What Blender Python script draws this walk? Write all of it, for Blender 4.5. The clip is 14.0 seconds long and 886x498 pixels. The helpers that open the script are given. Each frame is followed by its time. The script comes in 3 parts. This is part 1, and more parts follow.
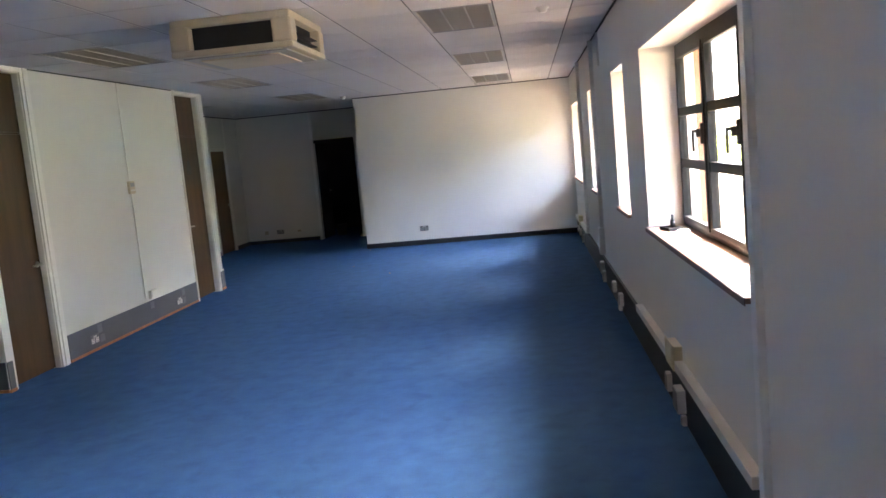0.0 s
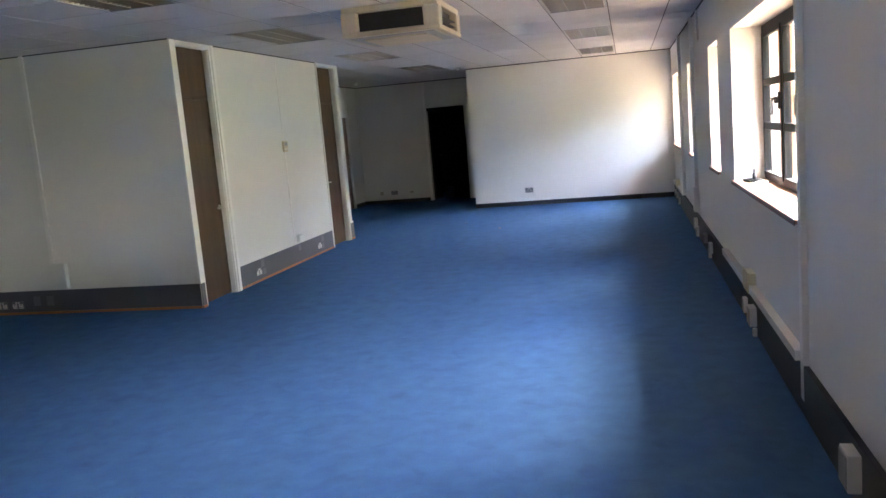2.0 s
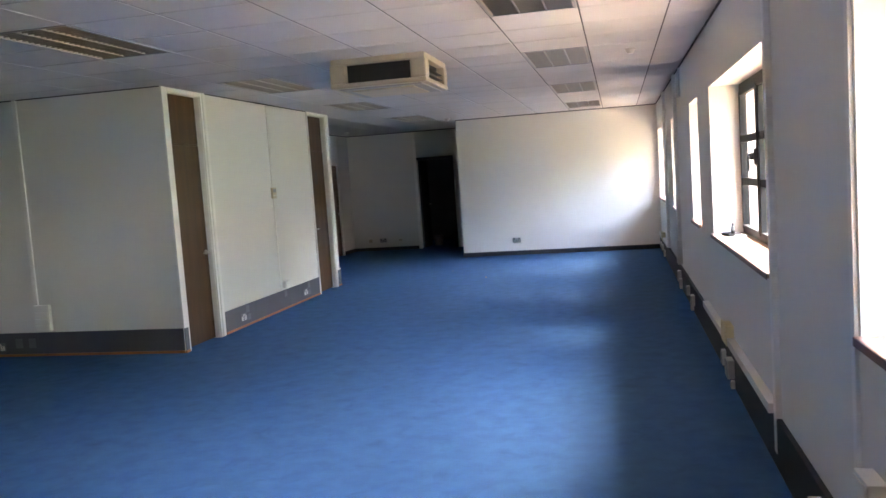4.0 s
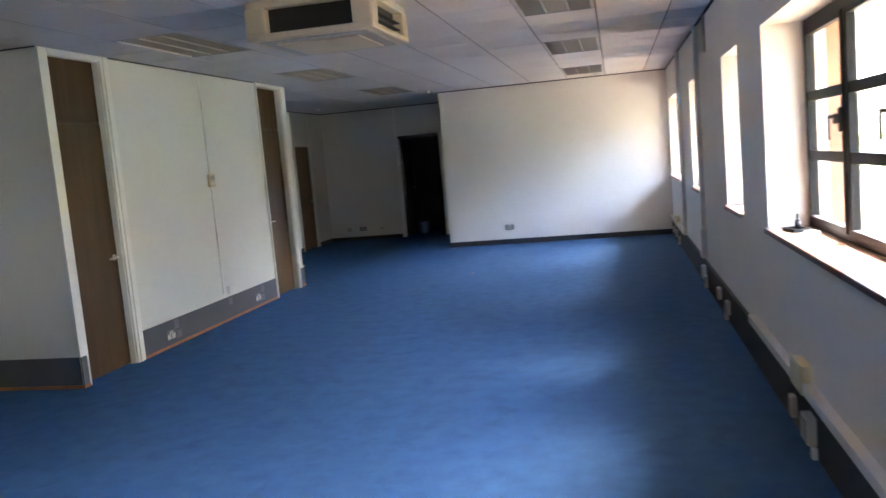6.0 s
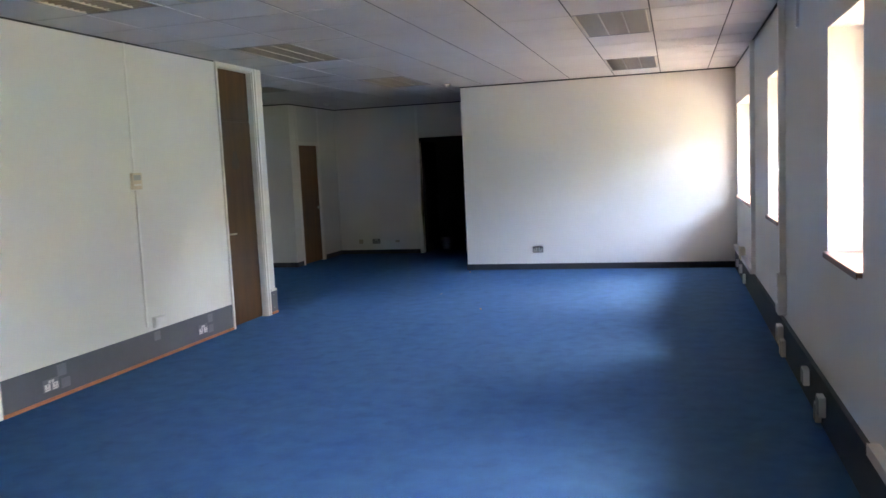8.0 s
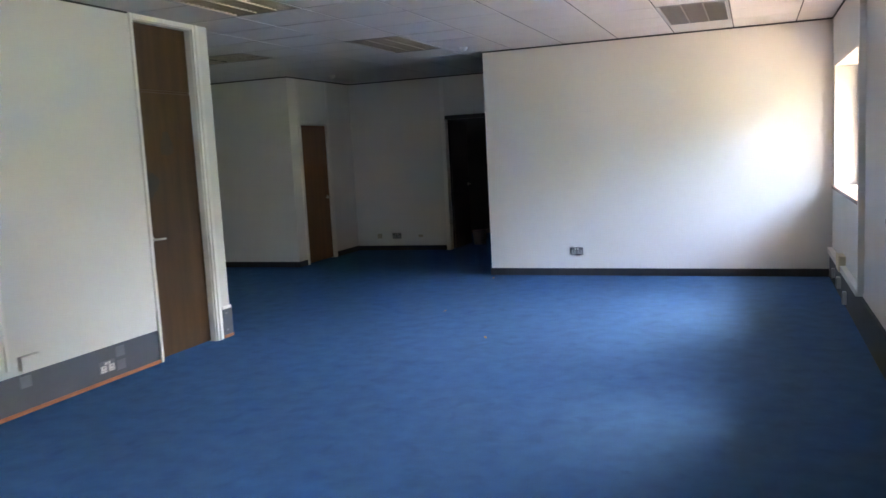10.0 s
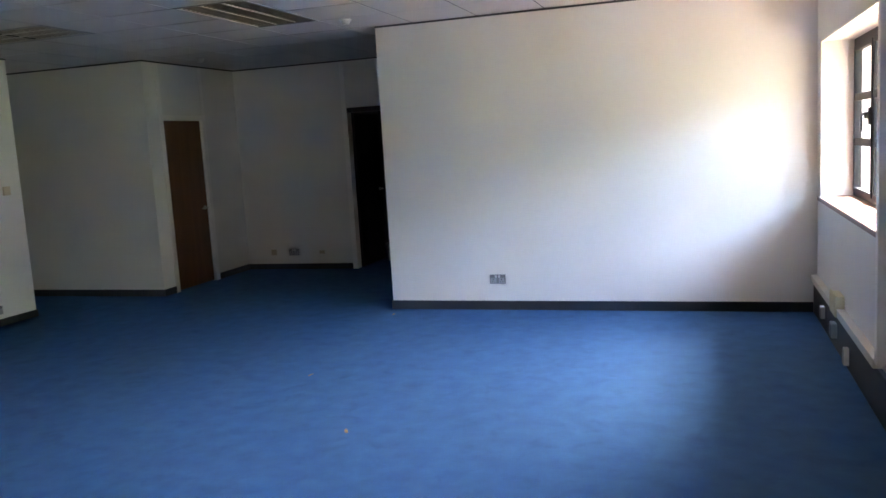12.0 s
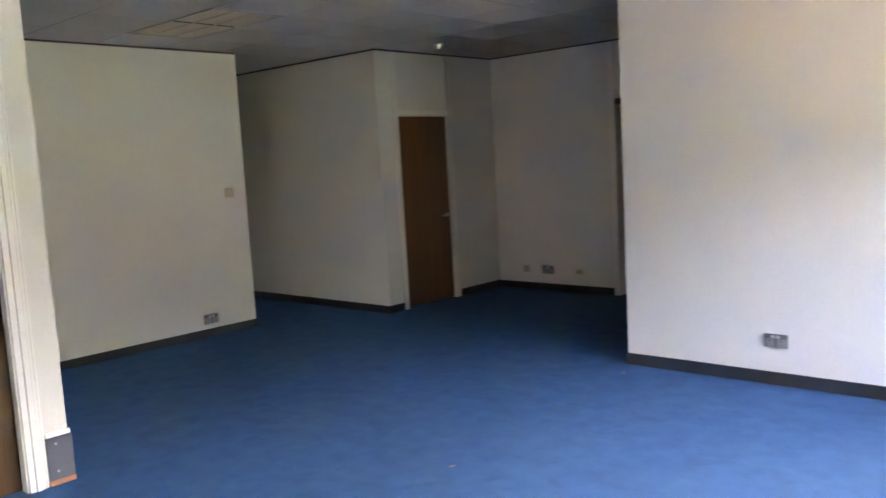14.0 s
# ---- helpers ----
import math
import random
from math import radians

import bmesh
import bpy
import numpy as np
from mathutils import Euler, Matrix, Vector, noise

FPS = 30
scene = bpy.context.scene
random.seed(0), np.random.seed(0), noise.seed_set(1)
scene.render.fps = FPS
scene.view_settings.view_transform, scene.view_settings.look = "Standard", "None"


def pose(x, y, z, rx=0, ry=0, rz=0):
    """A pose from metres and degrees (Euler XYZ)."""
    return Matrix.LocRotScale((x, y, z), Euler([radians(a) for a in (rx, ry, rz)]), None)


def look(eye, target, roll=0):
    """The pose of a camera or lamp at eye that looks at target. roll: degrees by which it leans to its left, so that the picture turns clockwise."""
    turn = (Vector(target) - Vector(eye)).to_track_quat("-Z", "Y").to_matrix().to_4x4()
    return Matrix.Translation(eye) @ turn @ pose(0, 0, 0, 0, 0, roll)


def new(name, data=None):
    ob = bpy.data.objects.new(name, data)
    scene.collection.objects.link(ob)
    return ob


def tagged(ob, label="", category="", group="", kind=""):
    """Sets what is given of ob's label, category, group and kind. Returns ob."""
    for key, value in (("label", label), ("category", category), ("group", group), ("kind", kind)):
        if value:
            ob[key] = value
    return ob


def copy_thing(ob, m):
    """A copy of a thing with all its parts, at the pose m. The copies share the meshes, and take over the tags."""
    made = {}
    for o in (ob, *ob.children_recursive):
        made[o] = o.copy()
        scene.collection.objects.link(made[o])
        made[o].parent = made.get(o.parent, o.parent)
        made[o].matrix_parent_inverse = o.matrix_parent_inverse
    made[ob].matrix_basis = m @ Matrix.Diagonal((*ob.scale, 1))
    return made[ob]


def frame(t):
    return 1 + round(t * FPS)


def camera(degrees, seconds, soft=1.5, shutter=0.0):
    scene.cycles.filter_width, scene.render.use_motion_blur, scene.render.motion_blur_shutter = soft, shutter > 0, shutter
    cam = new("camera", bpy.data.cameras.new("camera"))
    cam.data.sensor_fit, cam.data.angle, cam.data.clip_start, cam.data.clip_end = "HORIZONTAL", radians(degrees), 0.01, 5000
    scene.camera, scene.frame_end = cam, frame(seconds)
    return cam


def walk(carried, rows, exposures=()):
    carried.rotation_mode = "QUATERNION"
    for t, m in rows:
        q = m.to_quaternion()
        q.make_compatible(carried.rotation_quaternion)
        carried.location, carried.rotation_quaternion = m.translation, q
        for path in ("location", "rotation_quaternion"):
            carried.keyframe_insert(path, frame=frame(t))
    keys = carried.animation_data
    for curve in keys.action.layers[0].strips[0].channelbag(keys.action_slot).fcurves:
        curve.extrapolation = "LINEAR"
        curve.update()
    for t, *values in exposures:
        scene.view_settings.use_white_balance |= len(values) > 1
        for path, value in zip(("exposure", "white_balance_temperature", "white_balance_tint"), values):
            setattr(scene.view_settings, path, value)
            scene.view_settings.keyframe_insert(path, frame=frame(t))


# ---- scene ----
cam = camera(57.4, 14.0, shutter=0.5)
PATH = [
    (0, (0.421, 0.305, 1.613), (0.194, 2.278, 1.372), -5.3),
    (0.5, (0.379, -0.025, 1.59), (0.199, 1.953, 1.359), -4.9),
    (1, (0.424, -0.479, 1.58), (0.1, 1.478, 1.324), -4.3),
    (1.5, (0.438, -0.736, 1.596), (-0.03, 1.189, 1.324), -4.6),
    (2, (0.374, -0.987, 1.572), (-0.083, 0.938, 1.28), -4.9),
    (2.5, (0.456, -1.286, 1.593), (0.015, 0.655, 1.397), -3.7),
    (3, (0.509, -1.425, 1.592), (0.069, 0.52, 1.439), -4.0),
    (3.2, (0.517, -1.388, 1.584), (0.08, 0.558, 1.434), -3.9),
    (5.3, (0.278, 0.045, 1.569), (-0.098, 1.997, 1.344), -5.3),
    (5.5, (0.274, 0.259, 1.565), (-0.012, 2.226, 1.347), -4.6),
    (6, (0.327, 0.769, 1.556), (-0.102, 2.71, 1.332), -5.0),
    (6.5, (0.348, 1.3, 1.559), (-0.139, 3.226, 1.324), -4.4),
    (7, (0.413, 1.817, 1.532), (-0.031, 3.758, 1.351), -3.0),
    (7.5, (0.44, 2.373, 1.535), (-0.163, 4.267, 1.317), -2.9),
    (7.7, (0.41, 2.603, 1.521), (-0.144, 4.515, 1.321), -2.7),
    (9.8, (0.427, 4.881, 1.52), (-0.248, 6.749, 1.285), -3.0),
    (10, (0.434, 5.112, 1.503), (-0.284, 6.963, 1.267), -3.0),
    (10.5, (0.393, 5.654, 1.506), (-0.29, 7.518, 1.267), -3.1),
    (11, (0.379, 6.172, 1.523), (-0.319, 8.029, 1.272), -3.1),
    (11.5, (0.319, 6.694, 1.53), (-0.325, 8.568, 1.262), -3.2),
    (12, (0.313, 7.254, 1.574), (-0.3, 9.139, 1.31), -3.4),
    (12.4, (0.299, 7.675, 1.566), (-0.417, 9.527, 1.324), -3.1),
    (12.5, (0.302, 7.805, 1.565), (-0.428, 9.652, 1.329), -3.3),
    (13, (0.325, 8.335, 1.52), (-0.434, 10.174, 1.319), -3.3),
    (13.5, (0.364, 8.836, 1.51), (-0.728, 10.5, 1.312), -3.4),
    (14, (0.318, 9.285, 1.552), (-1.012, 10.761, 1.328), -3.2),
]
walk(cam, [(t, look(eye, target, roll)) for t, eye, target, roll in PATH], [(0.0, 5.8, 6450, 14), (0.5, 5.87, 6450, 14), (3.0, 6.03, 6400, 14), (5.5, 5.9, 6350, 13), (6.0, 5.83, 6250, 13), (7.5, 6.0, 6200, 13), (10.0, 6.0, 6150, 12), (11.5, 6.15, 6100, 12), (12.0, 6.0, 6050, 13), (13.0, 6.05, 6200, 14), (14.0, 6.6, 6900, 19)])

# ---- world, sun, exposure ----
world = bpy.data.worlds.new("world")
scene.world = world
world.use_nodes = True
wn = world.node_tree.nodes
sky = wn.new("ShaderNodeTexSky")
sky.sky_type = "NISHITA"
sky.sun_disc = False
sky.sun_elevation = radians(49.9)
sky.sun_rotation = radians(55.0)
sky.air_density, sky.dust_density = 1.0, 4.0
wn["Background"].inputs["Strength"].default_value = 0.15
world.node_tree.links.new(sky.outputs[0], wn["Background"].inputs["Color"])
sun_data = bpy.data.lights.new("sun", "SUN")
sun_data.energy, sun_data.angle, sun_data.color = 2.0, radians(0.6), (1.0, 0.95, 0.86)
sun = new("sun", sun_data)
sun.matrix_world = look((10.56, 7.38, 15.30), (0, 0, 0))


# ---- materials ----
def mat(name, base, rough=0.6, var=0.08, scale=3.0, fine=60.0, bump=0.15, metal=0.0, tint=None, depth=0.002, stretch=(1, 1, 1), spec=0.5):
    """Procedural surface: large soft stains, fine grain, and fine relief."""
    m = bpy.data.materials.new(name)
    m.use_nodes = True
    n, l = m.node_tree.nodes, m.node_tree.links
    b = n["Principled BSDF"]
    co = n.new("ShaderNodeTexCoord")
    mp = n.new("ShaderNodeMapping")
    mp.inputs["Scale"].default_value = stretch
    l.new(co.outputs["Object"], mp.inputs["Vector"])
    big, small = n.new("ShaderNodeTexNoise"), n.new("ShaderNodeTexNoise")
    for t, s, d in ((big, scale, 5), (small, fine, 3)):
        t.inputs["Scale"].default_value, t.inputs["Detail"].default_value = s, d
        l.new(mp.outputs[0], t.inputs["Vector"])
    mix = n.new("ShaderNodeMix")
    mix.data_type = "RGBA"
    lo = tuple(c * (1 - var) for c in base)
    hi = tint or tuple(min(1, c * (1 + var)) for c in base)
    mix.inputs[6].default_value, mix.inputs[7].default_value = (*lo, 1), (*hi, 1)
    avg = n.new("ShaderNodeMath")
    avg.operation = "MULTIPLY_ADD"
    l.new(small.outputs["Fac"], avg.inputs[0])
    avg.inputs[1].default_value = 0.6
    off = n.new("ShaderNodeMath")
    off.operation = "MULTIPLY_ADD"
    l.new(big.outputs["Fac"], off.inputs[0])
    off.inputs[1].default_value, off.inputs[2].default_value = 1.8, -0.7
    l.new(off.outputs[0], avg.inputs[2])
    avg.use_clamp = True
    l.new(avg.outputs[0], mix.inputs[0])
    l.new(mix.outputs[2], b.inputs["Base Color"])
    b.inputs["Roughness"].default_value, b.inputs["Metallic"].default_value = rough, metal
    b.inputs["Specular IOR Level"].default_value = spec
    if bump:
        bp = n.new("ShaderNodeBump")
        bp.inputs["Strength"].default_value, bp.inputs["Distance"].default_value = bump, depth
        l.new(small.outputs["Fac"], bp.inputs["Height"])
        l.new(bp.outputs[0], b.inputs["Normal"])
    return m


M_WALL = mat("wall_paint", (0.76, 0.745, 0.705), 0.55, 0.035, 0.9, 90, 0.25)
M_CEIL = mat("ceiling_tile", (0.60, 0.58, 0.575), 0.85, 0.06, 1.3, 140, 0.5)
M_GRID = mat("ceiling_grid_bar", (0.11, 0.105, 0.11), 0.8, 0.1, 2, spec=0.1)
M_GAP = mat("shadow_gap", (0.05, 0.05, 0.055), 0.8, 0.1)
M_CARPET = mat("blue_carpet", (0.049, 0.121, 0.277), 0.95, 0.14, 7.0, 110, 0.35, depth=0.003, spec=0.1)
cn, cl = M_CARPET.node_tree.nodes, M_CARPET.node_tree.links
scuff, ramp, worn = cn.new("ShaderNodeTexNoise"), cn.new("ShaderNodeMapRange"), cn.new("ShaderNodeMix")
scuff.inputs["Scale"].default_value, scuff.inputs["Detail"].default_value, scuff.inputs["Distortion"].default_value = 5.5, 9, 0.6
ramp.inputs["From Min"].default_value, ramp.inputs["From Max"].default_value = 0.55, 0.70
ramp.inputs["To Min"].default_value, ramp.inputs["To Max"].default_value = 0.0, 0.27
worn.data_type = "RGBA"
worn.inputs[7].default_value = (0.026, 0.066, 0.152, 1)
cl.new(cn["Texture Coordinate"].outputs["Object"], scuff.inputs["Vector"])
cl.new(scuff.outputs["Fac"], ramp.inputs["Value"])
cl.new(ramp.outputs[0], worn.inputs[0])
cl.new(cn["Mix"].outputs[2], worn.inputs[6])
cl.new(worn.outputs[2], cn["Principled BSDF"].inputs["Base Color"])
M_SKIRT = mat("grey_vinyl_skirting", (0.10, 0.105, 0.125), 0.45, 0.12, 2.5, 50)
M_SKIRT_DARK = mat("dark_skirting", (0.028, 0.031, 0.040), 0.5, 0.15, 3, 60)
M_STRIP = mat("orange_wood_strip", (0.42, 0.16, 0.06), 0.5, 0.25, 8, 40, stretch=(1, 1, 6))
M_TRIM = mat("white_gloss_paint", (0.83, 0.81, 0.77), 0.3, 0.05, 4, 60, 0.15)
M_DOOR = mat("brown_door_veneer", (0.075, 0.040, 0.016), 0.45, 0.30, 2.4, 26, 0.15, spec=0.25, stretch=(5, 5, 0.35))
M_DOOR_RED = mat("red_brown_door_veneer", (0.15, 0.066, 0.025), 0.4, 0.25, 2.2, 26, 0.15, stretch=(5, 5, 0.35))
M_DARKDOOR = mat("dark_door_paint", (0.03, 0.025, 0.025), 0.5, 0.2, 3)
M_METAL = mat("brushed_metal", (0.55, 0.53, 0.48), 0.3, 0.12, 8, 80, 0.1, metal=1.0)
M_LOUVRE = mat("aluminium_louvre", (0.50, 0.46, 0.40), 0.30, 0.08, 6, 60, 0.05, metal=1.0)
M_FRAME = mat("dark_grey_window_frame", (0.012, 0.013, 0.014), 0.55, 0.15, 6, 60, 0.1, spec=0.2)
M_SILL = mat("red_brown_sill_wood", (0.38, 0.22, 0.15), 0.35, 0.25, 3, 40, 0.15, stretch=(6, 0.5, 6))
M_SILL_EDGE = mat("dark_sill_edge", (0.13, 0.06, 0.04), 0.4, 0.2, 4)
M_WHITE = mat("white_plastic", (0.75, 0.74, 0.70), 0.35, 0.04, 6, 60, 0.05)
M_CREAM = mat("cream_plastic", (0.50, 0.44, 0.33), 0.4, 0.07, 4, 60, 0.08)
M_CREAM_PALE = mat("pale_cream_panel", (0.60, 0.51, 0.37), 0.45, 0.07, 4, 60, 0.08)
M_IVORY = mat("ivory_plastic", (0.72, 0.66, 0.46), 0.45, 0.06, 4, 60, 0.08)
M_GREYPL = mat("grey_plastic", (0.33, 0.33, 0.33), 0.4, 0.08, 5)
M_BLACK = mat("black_plastic", (0.02, 0.02, 0.022), 0.4, 0.15, 6)
M_TAPE = mat("grey_plate", (0.17, 0.18, 0.20), 0.5, 0.12, 9)
M_PAPER = mat("paper", (0.8, 0.8, 0.78), 0.7, 0.03, 5)
M_GRASS = mat("lawn", (0.085, 0.105, 0.04), 0.9, 0.35, 0.5, 14, 0.8, depth=0.03)
M_PAVE = mat("paving", (0.20, 0.15, 0.09), 0.85, 0.2, 1.2, 30, 0.5)
M_LEAF = mat("leaves", (0.12, 0.16, 0.04), 0.6, 0.4, 1.2, 9, 0.2, tint=(0.20, 0.23, 0.06))
leaf_nodes, leaf_links = M_LEAF.node_tree.nodes, M_LEAF.node_tree.links
leaf_back, leaf_mix = leaf_nodes.new("ShaderNodeBsdfTranslucent"), leaf_nodes.new("ShaderNodeMixShader")
leaf_back.inputs["Color"].default_value = (0.30, 0.34, 0.07, 1)
leaf_mix.inputs[0].default_value = 0.5
leaf_links.new(leaf_nodes["Principled BSDF"].outputs[0], leaf_mix.inputs[1])
leaf_links.new(leaf_back.outputs[0], leaf_mix.inputs[2])
leaf_links.new(leaf_mix.outputs[0], leaf_nodes["Material Output"].inputs["Surface"])
M_BARK = mat("bark", (0.12, 0.085, 0.06), 0.9, 0.3, 5, 30, 0.8, depth=0.02)
M_BRICK = mat("outer_brick", (0.33, 0.18, 0.12), 0.85, 0.25, 4, 40, 0.5)
M_SMUDGE = mat("grease_film", (0.036, 0.021, 0.010), 0.5, 0.3, 14, 60)
M_PLATE = mat("dull_steel_plate", (0.20, 0.20, 0.20), 0.4, 0.12, 8, 60, 0.1, metal=0.6)
# Near-black wall colour that stands in for the unlit room's deep shade
M_ROOM_SHADE = mat("unlit_room_shade", (0.06, 0.06, 0.06), 0.7, 0.15, 2)
M_DRY = mat("dry_leaf", (0.35, 0.2, 0.09), 0.8, 0.2, 20)

glass = bpy.data.materials.new("window_glass")
glass.use_nodes = True
gb = glass.node_tree.nodes["Principled BSDF"]
gb.inputs["Base Color"].default_value = (0.97, 0.98, 0.97, 1)
gb.inputs["Roughness"].default_value = 0.0
gb.inputs["Transmission Weight"].default_value = 1.0
gb.inputs["IOR"].default_value = 1.02


# ---- mesh helpers ----
def box(bm, x0, x1, y0, y1, z0, z1, bevel=0.0, mi=0):
    """Adds a box, its edges rounded by bevel."""
    r = bmesh.ops.create_cube(bm, size=1.0, matrix=Matrix.Translation(((x0 + x1) / 2, (y0 + y1) / 2, (z0 + z1) / 2)) @ Matrix.Diagonal((x1 - x0, y1 - y0, z1 - z0, 1)))
    vs = r["verts"]
    fs = {f for v in vs for f in v.link_faces}
    for f in fs:
        f.material_index = mi
    if bevel:
        es = list({e for v in vs for e in v.link_edges})
        bmesh.ops.bevel(bm, geom=es, offset=bevel, segments=2, profile=0.6, affect="EDGES")
    return bm


def rod(bm, a, b, r0, r1=None, seg=12):
    """Adds a round bar from a to b."""
    a, b = Vector(a), Vector(b)
    d = b - a
    m = Matrix.Translation((a + b) / 2) @ d.to_track_quat("Z", "Y").to_matrix().to_4x4()
    bmesh.ops.create_cone(bm, cap_ends=True, segments=seg, radius1=r0, radius2=r0 if r1 is None else r1, depth=d.length, matrix=m)
    return bm


def finish(name, bm, mats, parent=None, smooth=False):
    me = bpy.data.meshes.new(name)
    bmesh.ops.recalc_face_normals(bm, faces=bm.faces[:])
    bm.to_mesh(me)
    bm.free()
    for m in mats if isinstance(mats, (list, tuple)) else [mats]:
        me.materials.append(m)
    if smooth:
        for p in me.polygons:
            p.use_smooth = True
    ob = new(name, me)
    ob.parent = parent
    return ob


def part(name, bm, material, parent, label="", smooth=False):
    ob = finish(name, bm, material, parent, smooth)
    return tagged(ob, label)


def boxpart(name, dims, material, parent, label="", bevel=0.0):
    return part(name, box(bmesh.new(), *dims, bevel=bevel), material, parent, label)


def thing(name, at, label, category, group="", turn=0.0):
    ob = new(name)
    ob.empty_display_size = 0.1
    ob.matrix_basis = pose(*at, 0, 0, turn)
    return tagged(ob, label, category, group)


def setting(name, dims, material, label="", bevel=0.0):
    return tagged(finish(name, box(bmesh.new(), *dims, bevel=bevel), material), label, kind="structure")


def wall(name, axis, lo, hi, a0, a1, z0, z1, material, label, holes=()):
    """A thick wall across axis 'x' or 'y', from lo to hi in that axis, a0..a1 along it, with holes (a, b, za, zb) cut through."""
    us = sorted({a0, a1, *[h[0] for h in holes], *[h[1] for h in holes]})
    vs = sorted({z0, z1, *[h[2] for h in holes], *[h[3] for h in holes]})
    us, vs = [u for u in us if a0 <= u <= a1], [v for v in vs if z0 <= v <= z1]

    def solid(i, j):
        if not (0 <= i < len(us) - 1 and 0 <= j < len(vs) - 1):
            return False
        u, v = (us[i] + us[i + 1]) / 2, (vs[j] + vs[j + 1]) / 2
        return not any(h[0] < u < h[1] and h[2] < v < h[3] for h in holes)

    bm = bmesh.new()
    at = (lambda d, u, v: (d, u, v)) if axis == "x" else (lambda d, u, v: (u, d, v))

    def quad(*p):
        bm.faces.new([bm.verts.new(q) for q in p])

    for i in range(len(us) - 1):
        for j in range(len(vs) - 1):
            if not solid(i, j):
                continue
            u0, u1, v0, v1 = us[i], us[i + 1], vs[j], vs[j + 1]
            for d in (lo, hi):
                quad(at(d, u0, v0), at(d, u1, v0), at(d, u1, v1), at(d, u0, v1))
            for di, dj, p, q in ((-1, 0, (u0, v0), (u0, v1)), (1, 0, (u1, v0), (u1, v1)), (0, -1, (u0, v0), (u1, v0)), (0, 1, (u0, v1), (u1, v1))):
                if not solid(i + di, j + dj):
                    quad(at(lo, *p), at(hi, *p), at(hi, *q), at(lo, *q))
    bmesh.ops.remove_doubles(bm, verts=bm.verts[:], dist=0.0005)
    return tagged(finish(name, bm, material), label, kind="structure")


# ---- the plan ----
WX, BX, FY, CZ = 1.195, -3.88, 14.39, 2.655        # window wall, partition block, end wall, ceiling
LX, JX, NY = -6.37, -5.56, 16.80                   # side wall, recess side wall, recess back wall
BY0, BY1 = 6.24, 10.97                             # the block's ends
BACK, WEST = -4.2, -9.0
SILL, HEAD, DEEP = 0.945, 2.155, 0.23
WINDOWS = [(-3.6, -2.75, 1), (-0.69, 1.78, 3), (3.34, 5.88, 3), (6.83, 7.68, 1), (9.72, 10.57, 1), (11.92, 14.20, 3)]

# ---- large structure ----
setting("floor", (WEST, 1.545, BACK, 19.2, -0.12, 0.0), M_CARPET, "worn mid-blue office carpet with faint footmarks")
wall("wall_east", "x", WX, 1.545, BACK, 14.54, 0.0, 3.0, M_WALL, "white painted outer wall with deep window reveals", [(a, b, SILL, HEAD) for a, b, _ in WINDOWS])
wall("facade", "x", 1.549, 1.66, BACK, 14.54, -0.6, 3.0, M_BRICK, "brown brick outer leaf round the window openings", [(a, b, SILL, HEAD) for a, b, _ in WINDOWS])
setting("wall_north", (-2.54, WX, FY, FY + 0.15, 0, 3.0), M_WALL, "white painted end wall lit by the windows")
setting("wall_recess_east", (-2.54, -2.40, FY + 0.15, NY + 0.12, 0, 3.0), M_WALL, "white painted side wall of the recess")
wall("wall_recess_back", "y", NY, NY + 0.12, -5.70, -2.54, 0, 3.0, M_WALL, "white painted back wall of the recess", [(-3.98, -3.16, 0, 2.02)])
wall("wall_recess_west", "x", JX - 0.14, JX, 14.95, NY, 0, 3.0, M_WALL, "white painted wall with a wooden door", [(15.21, 16.01, 0, 2.02)])
setting("wall_passage_north", (WEST, JX - 0.14, 14.95, 15.09, 0, 3.0), M_WALL, "white painted wall of the side passage")
setting("wall_passage_south", (WEST, LX, 13.76, 13.89, 0, 3.0), M_WALL, "white painted wall of the side passage")
setting("wall_west_side", (LX - 0.13, LX, BY1, 13.76, 0, 3.0), M_WALL, "white painted side wall with a switch and socket")
D1, D2 = (6.33, 7.00), (10.06, 10.765)
wall("partition_side", "x", BX - 0.15, BX, BY0 + 0.12, BY1 - 0.12, 0, CZ, M_WALL, "white painted partition with two wooden doors", [(D1[0], D1[1], 0, CZ - 0.032), (D2[0], D2[1], 0, CZ - 0.032)])
setting("partition_front", (WEST, BX, BY0, BY0 + 0.12, 0, CZ), M_WALL, "white painted partition facing the open office")
setting("partition_rear", (WEST, BX, BY1 - 0.12, BY1, 0, CZ), M_WALL, "white painted partition end")
setting("wall_west", (WEST - 0.15, WEST, BACK, 19.2, 0, 3.0), M_WALL, "plain white painted wall")
setting("wall_south", (WEST, WX, BACK - 0.15, BACK, 0, 3.0), M_WALL, "plain white painted wall")
setting("wall_far_room", (WEST, 1.2, 19.2, 19.35, 0, 3.0), M_ROOM_SHADE, "plain wall of the unlit room, its darkness put into the colour")
setting("wall_far_room_east", (-1.2, -1.05, NY + 0.12, 19.2, 0, 3.0), M_ROOM_SHADE, "plain wall of the unlit room, its darkness put into the colour")
setting("wall_far_room_link", (-2.40, -1.05, NY, NY + 0.12, 0, 3.0), M_ROOM_SHADE, "plain wall of the unlit room, its darkness put into the colour")
setting("roof", (WEST - 0.3, 2.45, BACK - 0.3, 19.5, 3.0, 3.18), M_TRIM, "flat roof with overhanging eaves")
setting("eaves_soffit", (1.662, 2.40, BACK - 0.3, 19.5, 2.62, 2.66), M_TRIM, "white boarded soffit under the deep eaves")
setting("eaves_board", (2.40, 2.45, BACK - 0.3, 19.5, 2.60, 3.0), M_TRIM, "white eaves fascia board")
